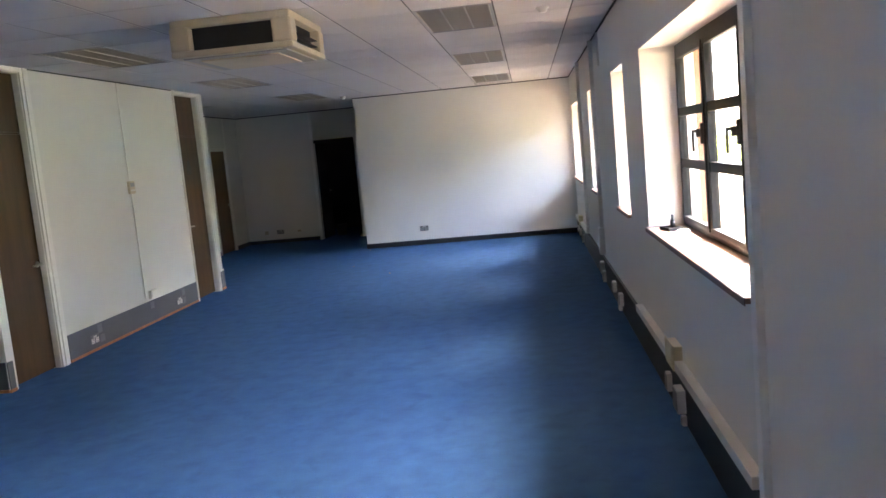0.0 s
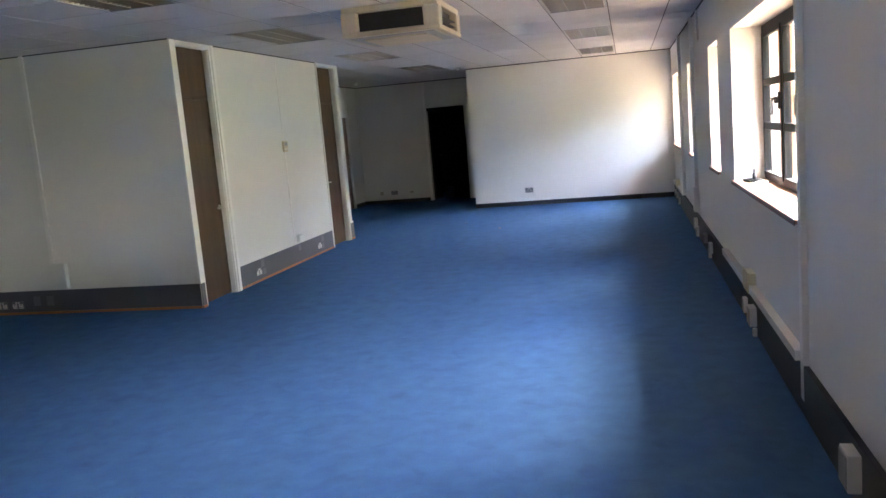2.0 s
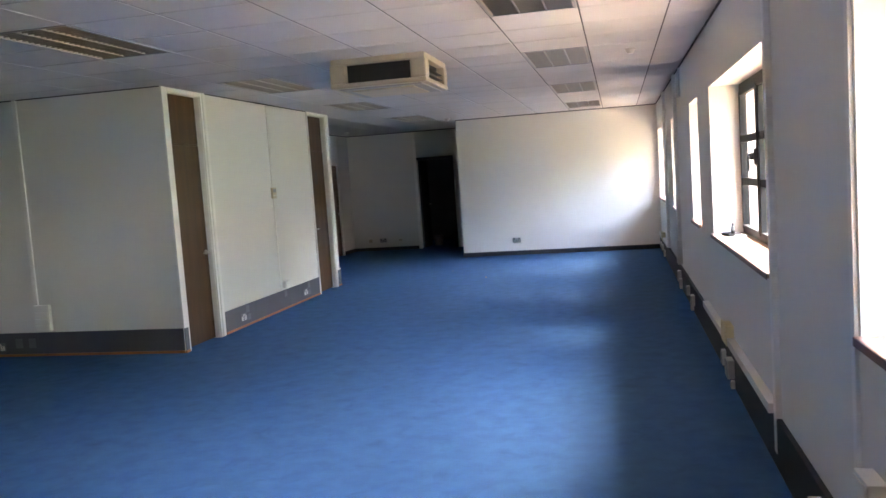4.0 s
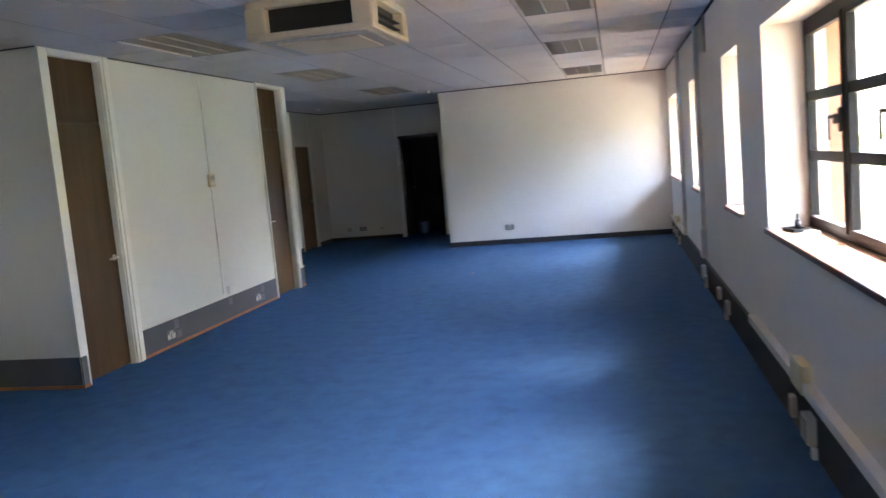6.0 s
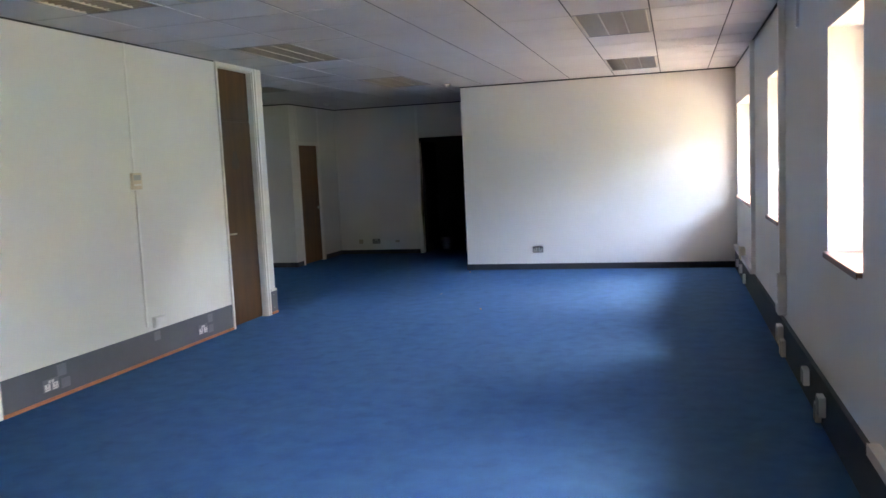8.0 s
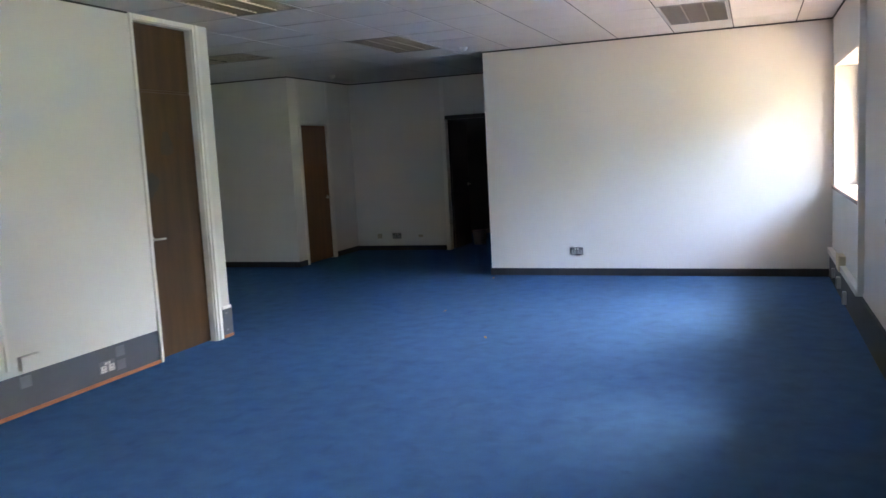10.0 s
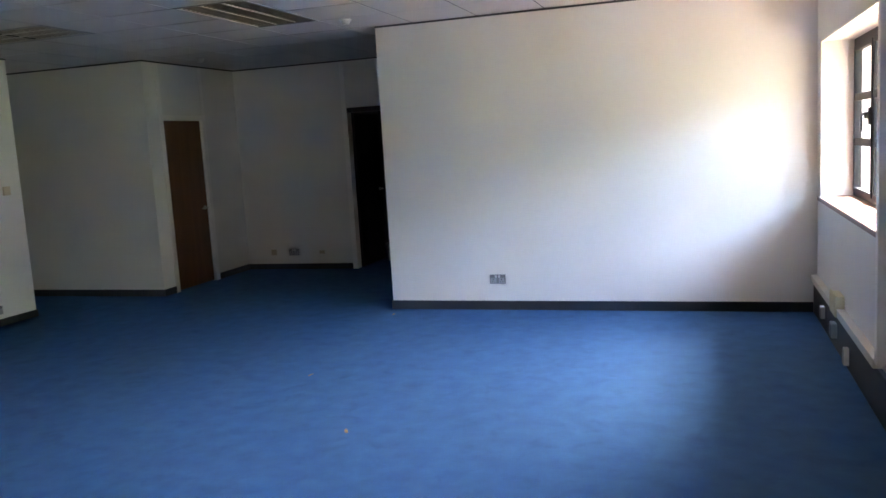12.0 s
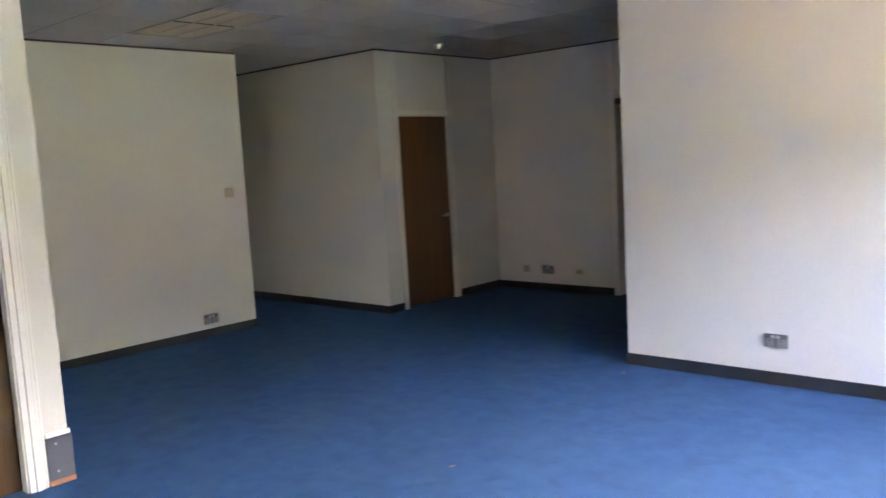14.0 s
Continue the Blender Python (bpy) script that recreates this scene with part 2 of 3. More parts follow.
setting("ground", (1.6, 400, -300, 400, -0.7, -0.35), M_GRASS, "sunlit lawn outside")
setting("path", (1.662, 9.0, -40, 60, -0.349, -0.32), M_PAVE, "sunlit red-brown brick paving along the building")

# Ceiling: square lay-in tiles on a bar grid, lights in some cells
GX, GY, PX, PY = 0.245, 3.42, 0.605, 0.607
LIGHTS = [(-1, 0), (-1, 5), (-1, 10), (-1, 15), (-1, -5), (-6, 0), (-6, 5), (-6, 10), (-6, 15), (-6, -5)]
SKIP = {(i, j + k) for i, j in LIGHTS for k in (0, 1)} | {(-9, 15), (-10, 15)}


def build_ceiling():
    bm = bmesh.new()
    for i in range(-16, 2):
        for j in range(-13, 27):
            x0, y0 = GX + i * PX, GY + j * PY
            if (i, j) in SKIP:
                continue
            x1, y1 = min(x0 + PX, WX), min(y0 + PY, 19.2)
            x0, y0 = max(x0, WEST), max(y0, BACK)
            if x1 - x0 < 0.05 or y1 - y0 < 0.05:
                continue
            g = 0.0035
            dz = random.uniform(-0.0006, 0.0008)
            lo = [(x0 + g, y0 + g), (x1 - g, y0 + g), (x1 - g, y1 - g), (x0 + g, y1 - g)]
            a = [bm.verts.new((x, y, CZ + 0.006)) for x, y in lo]
            s = 0.004
            ins = [(x0 + g + s, y0 + g + s), (x1 - g - s, y0 + g + s), (x1 - g - s, y1 - g - s), (x0 + g + s, y1 - g - s)]
            b = [bm.verts.new((x, y, CZ + dz)) for x, y in ins]
            bm.faces.new(b)
            for k in range(4):
                bm.faces.new((a[k], a[(k + 1) % 4], b[(k + 1) % 4], b[k]))
    for i in range(-16, 3):
        x = GX + i * PX
        if WEST < x < WX:
            box(bm, x - 0.0065, x + 0.0065, BACK, 19.2, CZ + 0.003, CZ + 0.03, mi=1)
    for j in range(-13, 28):
        y = GY + j * PY
        if not BACK < y < 19.2:
            continue
        for i in range(-16, 2):
            if ((i, j) in SKIP and (i, j - 1) in SKIP and i not in (-9, -10)):
                continue
            x0, x1 = max(GX + i * PX, WEST), min(GX + i * PX + PX, WX)
            if x1 > x0:
                box(bm, x0 + 0.008, x1 - 0.008, y - 0.005, y + 0.005, CZ + 0.0035, CZ + 0.03, mi=1)
    ob = finish("ceiling", bm, [M_CEIL, M_GRID])
    return tagged(ob, "white mineral-fibre ceiling tiles in a square grid", kind="structure")


build_ceiling()
# Dark shadow gaps between ceiling and walls
for nm, d in (("trim_ceiling_north", (-2.54, WX - 0.012, FY - 0.012, FY - 0.001, CZ - 0.016, CZ + 0.002)),
              ("trim_ceiling_east", (WX - 0.012, WX - 0.001, BACK, FY - 0.001, CZ - 0.014, CZ + 0.002)),
              ("trim_ceiling_block", (BX + 0.001, BX + 0.010, 7.13, 10.03, CZ - 0.012, CZ + 0.002)),
              ("trim_ceiling_block_front", (WEST, BX, BY0 - 0.010, BY0 - 0.001, CZ - 0.010, CZ + 0.002)),
              ("trim_ceiling_recess", (JX + 0.012, -2.55, NY - 0.012, NY - 0.001, CZ - 0.016, CZ + 0.002)),
              ("trim_ceiling_recess_side", (JX + 0.001, JX + 0.012, 14.95, NY - 0.001, CZ - 0.016, CZ + 0.002)),
              ("trim_ceiling_passage", (WEST, JX + 0.012, 14.938, 14.949, CZ - 0.016, CZ + 0.002)),
              ("trim_ceiling_side", (LX + 0.001, LX + 0.012, BY1 + 0.01, 13.89, CZ - 0.016, CZ + 0.002))):
    setting(nm, d, M_GRID if nm == "trim_ceiling_east" else M_GAP, "dark shadow-gap trim under the ceiling")


def skirting(name, dims, material, label):
    return setting(name, dims, material, label, bevel=0.003)


skirting("baseboard_north", (-2.54, WX - 0.03, FY - 0.014, FY - 0.001, 0.001, 0.085), M_SKIRT_DARK, "dark grey skirting board")
skirting("baseboard_recess_end", (-2.553, -2.541, FY - 0.012, NY - 0.001, 0.001, 0.085), M_SKIRT_DARK, "dark grey skirting board")
skirting("baseboard_recess_back", (JX + 0.014, -4.03, NY - 0.014, NY - 0.001, 0.001, 0.075), M_SKIRT_DARK, "dark grey skirting board")
skirting("baseboard_recess_side", (JX + 0.001, JX + 0.014, 16.08, NY - 0.001, 0.001, 0.08), M_SKIRT_DARK, "dark grey skirting board")
skirting("baseboard_recess_near", (JX + 0.001, JX + 0.014, 14.936, 15.16, 0.001, 0.08), M_SKIRT_DARK, "dark grey skirting board")
skirting("baseboard_passage", (WEST, JX + 0.014, 14.936, 14.949, 0.001, 0.08), M_SKIRT_DARK, "dark grey skirting board")
skirting("baseboard_side", (LX + 0.001, LX + 0.014, BY1 + 0.02, 13.90, 0.001, 0.075), M_SKIRT_DARK, "dark grey skirting board")
skirting("baseboard_east", (WX - 0.028, WX - 0.001, BACK, FY - 0.001, 0.001, 0.262), M_SKIRT_DARK, "tall dark grey skirting trunking")


def grey_panel(name, dims, strip):
    p = skirting(name, dims, M_SKIRT, "tall grey vinyl skirting panel with scuffs")
    s = setting("trim_" + name, strip, M_STRIP, "orange-brown wooden strip at the carpet edge")
    return p, s


grey_panel("baseboard_block", (BX + 0.001, BX + 0.012, 7.125, 10.035, 0.026, 0.256), (BX + 0.001, BX + 0.018, 7.125, 10.035, 0.001, 0.025))
grey_panel("baseboard_block_front", (WEST, BX + 0.012, BY0 - 0.012, BY0 - 0.001, 0.026, 0.25), (WEST, BX + 0.014, BY0 - 0.018, BY0 - 0.001, 0.001, 0.025))
grey_panel("baseboard_block_end", (BX + 0.001, BX + 0.014, 10.853, 10.985, 0.026, 0.25), (BX + 0.001, BX + 0.018, 10.853, 10.985, 0.001, 0.025))


grey_panel("baseboard_block_corner", (BX + 0.0235, BX + 0.031, BY0 - 0.012, 6.30, 0.026, 0.25), (BX + 0.0235, BX + 0.036, BY0 - 0.018, 6.30, 0.001, 0.025))
setting("trim_block_end", (BX + 0.001, BX + 0.017, 10.853, 10.978, 0.252, 0.277), M_TRIM, "white capping strip over the grey skirting", 0.003)
for z in (0.07, 0.215):
    bm = bmesh.new()
    rod(bm, (BX + 0.0145, 10.90, z), (BX + 0.0165, 10.90, z), 0.007)
    tagged(finish("screw", bm, M_GREYPL), "grey screw head in the skirting panel", "screw", "skirting screws")


# ---- windows ----
def window(idx, y0, y1, cols):
    """Dark framed casements, three panes high, in a deep reveal with a wooden sill."""
    w = tagged(new("window_%d" % idx), "dark grey framed window with three panes in height", "window", kind="structure")
    w.matrix_basis = pose(WX + DEEP, y0, SILL)
    W, H = y1 - y0, HEAD - SILL
    bm = bmesh.new()
    box(bm, 0, 0.05, 0, 0.055, 0, H, 0.004)
    box(bm, 0, 0.05, W - 0.055, W, 0, H, 0.004)
    box(bm, 0, 0.05, 0.055, W - 0.055, 0, 0.06, 0.004)
    box(bm, 0, 0.05, 0.055, W - 0.055, H - 0.06, H, 0.004)
    part("window_frame", bm, M_FRAME, w)
    cw = (W - 0.11) / cols
    for c in range(cols):
        a = 0.055 + c * cw
        b = a + cw
        if c:
            boxpart("mullion", (-0.004, 0.046, a - 0.03, a + 0.03, 0.06, H - 0.06), M_FRAME, w, bevel=0.004)
            a += 0.03
        if c < cols - 1:
            b -= 0.03
        z0, z1 = 0.06, H - 0.06
        s = 0.035
        bm = bmesh.new()
        box(bm, -0.012, 0.028, a + 0.002, a + s, z0 + 0.002, z1 - 0.002, 0.004)
        box(bm, -0.012, 0.028, b - s, b - 0.002, z0 + 0.002, z1 - 0.002, 0.004)
        box(bm, -0.012, 0.028, a + s, b - s, z0 + 0.002, z0 + s, 0.004)
        box(bm, -0.012, 0.028, a + s, b - s, z1 - s, z1 - 0.002, 0.004)
        sash = part("sash", bm, M_FRAME, w)
        zs = [z0 + s, z0 + s + (z1 - z0 - 2 * s) * 0.34, z0 + s + (z1 - z0 - 2 * s) * 0.665, z1 - s]
        for k in (1, 2):
            boxpart("glazing_bar", (-0.008, 0.024, a + s, b - s, zs[k] - 0.027, zs[k] + 0.027), M_FRAME, sash, bevel=0.004)
        for k in range(3):
            g = boxpart("pane", (0.012, 0.016, a + s, b - s, zs[k] + (0.027 if k else 0), zs[k + 1] - (0.027 if k < 2 else 0)), glass, sash)
            g.visible_shadow = False
        bm = bmesh.new()
        hz = (zs[1] + zs[2]) / 2 + 0.02
        box(bm, -0.030, -0.012, a + 0.006, a + 0.030, hz - 0.06, hz + 0.06, 0.005)
        box(bm, -0.055, -0.030, a + 0.008, a + 0.028, hz - 0.02, hz + 0.03, 0.006)
        box(bm, -0.058, -0.042, a + 0.008, a + 0.125, hz + 0.008, hz + 0.026, 0.006)
        box(bm, -0.058, -0.042, a + 0.112, a + 0.125, hz - 0.10, hz + 0.012, 0.005)
        part("window_handle", bm, M_BLACK, sash, "black cockspur window handle", True)
    sb = boxpart("window_sill", (-DEEP - 0.022, -0.001, 0.002, W - 0.002, 0.002, 0.028), M_SILL, w, "red-brown varnished wooden sill", 0.004)
    boxpart("sill_edge", (-DEEP - 0.026, -DEEP - 0.0225, 0.002, W - 0.002, -0.004, 0.026), M_SILL_EDGE, sb)
    boxpart("outer_sill", (0.052, 0.27, 0.0, W, 0.001, 0.03), M_PAVE, w, "pale stone outer sill", 0.005)


for i, (a, b, c) in enumerate(WINDOWS):
    window(i + 1, a, b, c)


# ---- doors ----
def lever(parent, x, y, z, toward):
    """Lever handle on a face that looks to +x; toward is the sign in y of the lever."""
    bm = bmesh.new()
    rod(bm, (x, y, z), (x + 0.008, y, z), 0.026, seg=20)
    rod(bm, (x + 0.008, y, z), (x + 0.045, y, z), 0.009)
    rod(bm, (x + 0.045, y - toward * 0.006, z), (x + 0.043, y + toward * 0.115, z - 0.004), 0.009, 0.007)
    return part("door_handle", bm, M_METAL, parent, "satin metal lever handle", True)


def tall_door(idx, y0, y1, handle_y, toward, arch0, arch1):
    """Full-height door set: white frame, veneered leaf, matching panel above, moulded architrave."""
    d = tagged(new("door_%d" % idx), "closed brown veneered door with matching overpanel in a white frame", "door", kind="structure")
    d.matrix_basis = pose(BX, y0, 0)
    W, top, r = y1 - y0, CZ - 0.032, -0.05
    leaf = boxpart("leaf", (r - 0.04, r, 0.013, W - 0.021, 0.008, 2.085), M_DOOR, d, bevel=0.003)
    boxpart("overpanel", (r - 0.04, r - 0.002, 0.013, W - 0.021, 2.105, top - 0.02), M_DOOR, d, bevel=0.003)
    boxpart("transom_bar", (r - 0.03, r - 0.006, 0.013, W - 0.021, 2.087, 2.103), M_DOOR, d)
    bm = bmesh.new()
    box(bm, -0.15, 0.004, 0.0, 0.012, 0, top, 0.003)
    box(bm, -0.15, 0.004, W - 0.02, W, 0, top, 0.003)
    box(bm, -0.15, 0.004, 0.02, W - 0.02, top - 0.02, top, 0.003)
    part("door_frame", bm, M_TRIM, d)
    bm = bmesh.new()
    for a, b, d1 in ((-0.012, 0.22, 0.020), (0.245, 0.56, 0.027), (0.585, 0.80, 0.018), (0.825, 1.0, 0.012)):
        box(bm, 0.001, d1, W + (a if a < 0 else arch1 * a), W + arch1 * b, 0, CZ - 0.004, 0.004)
    box(bm, 0.001, 0.022, -arch0, 0.006, 0, CZ - 0.004, 0.004)
    box(bm, 0.001, 0.02, 0.013, W - 0.013, top - 0.012, CZ - 0.004, 0.004)
    part("architrave", bm, M_TRIM, d, "white moulded architrave")
    lever(leaf, r, handle_y - y0, 0.95, toward)
    if idx == 2:
        smudge(leaf, 0.34, 1.68, 0.075, 0.095)
        smudge(leaf, 0.12, 1.38, 0.085, 0.10)
    return d


def smudge(parent, y, z, ry, rz):
    """A dark greasy mark on the leaf: a thin uneven film."""
    bm = bmesh.new()
    c = bm.verts.new((-0.0485, y, z))
    ring = []
    for k in range(22):
        a = 2 * math.pi * k / 22
        f = 1 + 0.16 * math.sin(3 * a + y * 9) + 0.08 * math.sin(7 * a)
        ring.append(bm.verts.new((-0.0485, y + ry * f * math.cos(a), z + rz * f * math.sin(a))))
    for k in range(22):
        bm.faces.new((c, ring[k], ring[(k + 1) % 22]))
    return part("grease_mark", bm, M_SMUDGE, parent, "dark greasy hand mark")


tall_door(1, D1[0], D1[1], 6.93, -1, 0.095, 0.12)
tall_door(2, D2[0], D2[1], 10.13, 1, 0.022, 0.085)


def recess_door():
    d = tagged(new("door_3"), "closed red-brown wooden door with white frame", "door", kind="structure")
    d.matrix_basis = pose(JX, 15.21, 0)
    leaf = boxpart("leaf", (-0.07, -0.028, 0.022, 0.778, 0.008, 1.995), M_DOOR_RED, d, bevel=0.003)
    bm = bmesh.new()
    box(bm, -0.14, 0.012, -0.045, 0.02, 0, 2.055, 0.003)
    box(bm, -0.14, 0.012, 0.78, 0.85, 0, 2.055, 0.003)
    box(bm, -0.14, 0.012, 0.02, 0.78, 2.0, 2.055, 0.003)
    part("door_frame", bm, M_TRIM, d)
    for a, b in ((-0.045, 0.018), (0.785, 0.85)):
        boxpart("post", (0.001, 0.011, a, b, 2.056, CZ - 0.018), M_TRIM, d, "white post between door head and ceiling", 0.002)
    boxpart("overpanel", (0.001, 0.006, 0.019, 0.784, 2.057, CZ - 0.018), M_WALL, d, "plain white panel over the door")
    lever(leaf, -0.028, 0.72, 0.93, -1)


recess_door()


def dark_door():
    d = tagged(new("door_4"), "dark doorway with a dark door standing open into an unlit room", "door", kind="structure")
    d.matrix_basis = pose(-3.98, NY, 0)
    bm = bmesh.new()
    box(bm, -0.045, 0.02, -0.012, 0.12, 0, 2.06, 0.003)
    part("door_frame", bm, M_TRIM, d)
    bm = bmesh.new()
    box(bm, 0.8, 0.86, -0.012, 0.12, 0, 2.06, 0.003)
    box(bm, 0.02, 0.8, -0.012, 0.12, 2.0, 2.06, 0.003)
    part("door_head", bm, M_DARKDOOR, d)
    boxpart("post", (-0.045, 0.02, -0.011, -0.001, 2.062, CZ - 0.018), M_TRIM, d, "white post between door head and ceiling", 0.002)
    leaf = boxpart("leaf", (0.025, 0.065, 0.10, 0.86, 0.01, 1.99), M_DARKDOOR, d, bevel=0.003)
    lever(leaf, 0.065, 0.80, 0.98, -1)


dark_door()


# ---- ceiling lights ----
def troffer(at, label, turn=0.0):
    """Recessed fluorescent fitting, switched off: housing, frame, tubes, blade louvre."""
    t = thing("ceiling_light", at, label, "ceiling light", "recessed ceiling lights", turn)
    w, h = PX - 0.006, 2 * PY - 0.006
    bm = bmesh.new()
    box(bm, 0.004, w, 0.004, h, 0.085, 0.11)
    for d in ((0.004, 0.012, 0.004, h, 0.004, 0.085), (w - 0.008, w, 0.004, h, 0.004, 0.085), (0.012, w - 0.008, 0.004, 0.012, 0.004, 0.085), (0.012, w - 0.008, h - 0.008, h, 0.004, 0.085)):
        box(bm, *d)
    part("housing", bm, M_GREYPL, t)
    for k in range(3):
        a, b = 0.014 + (w - 0.024) * k / 3, 0.014 + (w - 0.024) * (k + 1) / 3
        bm = bmesh.new()
        rows = []
        for i in range(9):
            u = i / 8
            x, z = a + (b - a) * u, 0.046 + 0.036 * (1 - (2 * u - 1) ** 2)
            rows.append([bm.verts.new((x, 0.014, z)), bm.verts.new((x, h - 0.010, z))])
        for p, q in zip(rows, rows[1:]):
            bm.faces.new((p[0], q[0], q[1], p[1]))
        part("reflector_trough", bm, M_LOUVRE, t, "curved aluminium reflector trough", True)
    bm = bmesh.new()
    for d in ((0.003, 0.022, 0.003, h, -0.003, 0.003), (w - 0.019, w, 0.003, h, -0.003, 0.003), (0.022, w - 0.019, 0.003, 0.022, -0.003, 0.003), (0.022, w - 0.019, h - 0.019, h, -0.003, 0.003)):
        box(bm, *d)
    part("frame", bm, M_GREYPL, t)
    for k in range(3):
        x = w * (k + 0.5) / 3
        part("tube", rod(bmesh.new(), (x, 0.03, 0.062), (x, h - 0.03, 0.062), 0.013), M_WHITE, t, "white fluorescent tube, off", True)
    for k in range(4):
        x = 0.026 + (w - 0.052) * k / 3
        bm = bmesh.new()
        vs = [(x - 0.012, 0.044), (x + 0.012, 0.044), (x + 0.004, 0.0), (x - 0.004, 0.0)]
        a = [bm.verts.new((p, 0.024, q)) for p, q in vs]
        b = [bm.verts.new((p, h - 0.024, q)) for p, q in vs]
        bm.faces.new(a), bm.faces.new(b)
        for i in range(4):
            bm.faces.new((a[i], a[(i + 1) % 4], b[(i + 1) % 4], b[i]))
        part("reflector_blade", bm, M_LOUVRE, t)
    mesh = None
    n = 21
    for k in range(n):
        y = 0.035 + (h - 0.07) * k / (n - 1)
        if mesh is None:
            bm = bmesh.new()
            vs = [(-0.007, 0.040), (0.007, 0.040), (0.0025, 0.002), (-0.0025, 0.002)]
            a = [bm.verts.new((0.024, p, q)) for p, q in vs]
            b = [bm.verts.new((w - 0.024, p, q)) for p, q in vs]
            bm.faces.new(a), bm.faces.new(b)
            for i in range(4):
                bm.faces.new((a[i], a[(i + 1) % 4], b[(i + 1) % 4], b[i]))
            s = part("louvre_slat", bm, M_LOUVRE, t)
            mesh = s.data
        else:
            s = new("louvre_slat", mesh)
            s.parent = t
        s.location = (0, y, 0)
    return t


first = None
for i, j in LIGHTS:
    at = (GX + i * PX, GY + j * PY, CZ)
    if first is None:
        first = troffer(at, "recessed fluorescent light with aluminium louvre, switched off, set in ceiling tiles")
    else:
        copy_thing(first, pose(*at))
copy_thing(first, pose(GX - 8 * PX, GY + 15 * PY, CZ, 0, 0, 90))


# ---- ceiling cassette air conditioner ----
def air_conditioner():
    x0, x1, y0, y1, zb = -1.95, -1.09, 5.75, 6.65, 2.388
    a = thing("air_conditioner", ((x0 + x1) / 2, (y0 + y1) / 2, CZ), "cream ceiling-hung cassette air conditioner with dark outlet slots", "air conditioner")
    w, d, h = (x1 - x0) / 2, (y1 - y0) / 2, CZ - zb
    bm = bmesh.new()
    # top collar
    box(bm, -w * 0.98, w * 0.98, -d * 0.98, d * 0.98, -0.055, -0.002, 0.012)
    # inner core
    box(bm, -w + 0.09, w - 0.09, -d + 0.09, d - 0.09, -h + 0.04, -0.05)
    # lower tray with rounded edges
    box(bm, -w, w, -d, d, -h + 0.012, -h + 0.055, 0.015)
    # corner blocks beside the outlets
    for sx in (-1, 1):
        for sy in (-1, 1):
            xs = sorted((sx * w, sx * (w - 0.14)))
            ys = sorted((sy * d, sy * (d - 0.14)))
            box(bm, *xs, *ys, -h + 0.05, -0.05, 0.018)
    part("casing", bm, M_CREAM, a)
    for s in (-1, 1):
        ys = sorted((s * (d - 0.07), s * (d - 0.09)))
        boxpart("outlet", (-w + 0.142, w - 0.142, *ys, -h + 0.056, -0.056), M_BLACK, a, "dark air outlet slot")
        xs = sorted((s * (w - 0.07), s * (w - 0.09)))
        boxpart("outlet", (*xs, -d + 0.142, d - 0.142, -h + 0.056, -0.056), M_BLACK, a, "dark air outlet slot")
        for k in range(2):
            z = -h + 0.09 + 0.045 * k
            xv = sorted((s * (w - 0.02), s * (w - 0.062)))
            boxpart("vane", (*xv, -d + 0.142, d - 0.142, z, z + 0.006), M_BLACK, a)
    bm = bmesh.new()
    box(bm, -w + 0.06, w - 0.06, -d + 0.06, d - 0.06, -h + 0.004, -h + 0.014, 0.004)
    part("intake_surround", bm, M_GREYPL, a, "grey intake surround")
    bm = bmesh.new()
    box(bm, -w + 0.15, w - 0.15, -d + 0.15, d - 0.15, -h - 0.006, -h + 0.003, 0.003)
    part("intake_grille", bm, M_CREAM_PALE, a, "pale cream intake panel")


air_conditioner()


# ---- small fixtures ----
def double_socket(at, turn, label, plate=M_PLATE, face=M_GREYPL, group="double sockets"):
    """Double socket; its face looks to local -y."""
    s = thing("double_socket", at, label, "socket", group, turn)
    boxpart("plate", (-0.074, 0.074, -0.009, -0.001, -0.043, 0.043), plate, s, bevel=0.003)
    for sx in (-1, 1):
        boxpart("socket_face", (sx * 0.038 - 0.026, sx * 0.038 + 0.026, -0.0115, -0.009, -0.036, 0.012), face, s, bevel=0.001)
        bm = bmesh.new()
        box(bm, sx * 0.038 - 0.004, sx * 0.038 + 0.004, -0.0125, -0.0115, -0.008, 0.006)
        box(bm, sx * 0.038 - 0.015, sx * 0.038 - 0.007, -0.0125, -0.0115, -0.026, -0.020)
        box(bm, sx * 0.038 + 0.007, sx * 0.038 + 0.015, -0.0125, -0.0115, -0.026, -0.020)
        part("pin_holes", bm, M_BLACK, s)
        boxpart("rocker", (sx * 0.016 - 0.009, sx * 0.016 + 0.009, -0.014, -0.009, 0.016, 0.036), M_WHITE, s, "white rocker switch", 0.002)
    return s


double_socket((-1.495, FY - 0.0005, 0.287), 0, "metal double socket with white rockers on the end wall")
double_socket((-4.87, NY - 0.0005, 0.229), 0, "metal double socket low on the recess wall")
double_socket((LX + 0.0005, 13.39, 0.165), 90, "metal double socket low on the side wall")
double_socket((BX + 0.0125, 7.55, 0.12), 90, "grey double socket with white faces in grey skirting panel", M_TAPE, M_WHITE)
double_socket((BX + 0.0125, 9.48, 0.12), 90, "grey double socket with white faces in grey skirting panel", M_TAPE, M_WHITE)
double_socket((-6.02, BY0 - 0.0125, 0.105), 0, "grey double socket with white faces in grey skirting panel", M_TAPE, M_WHITE)
double_socket((-6.22, BY0 - 0.0125, 0.105), 0, "grey double socket with white faces in grey skirting panel", M_TAPE, M_WHITE)


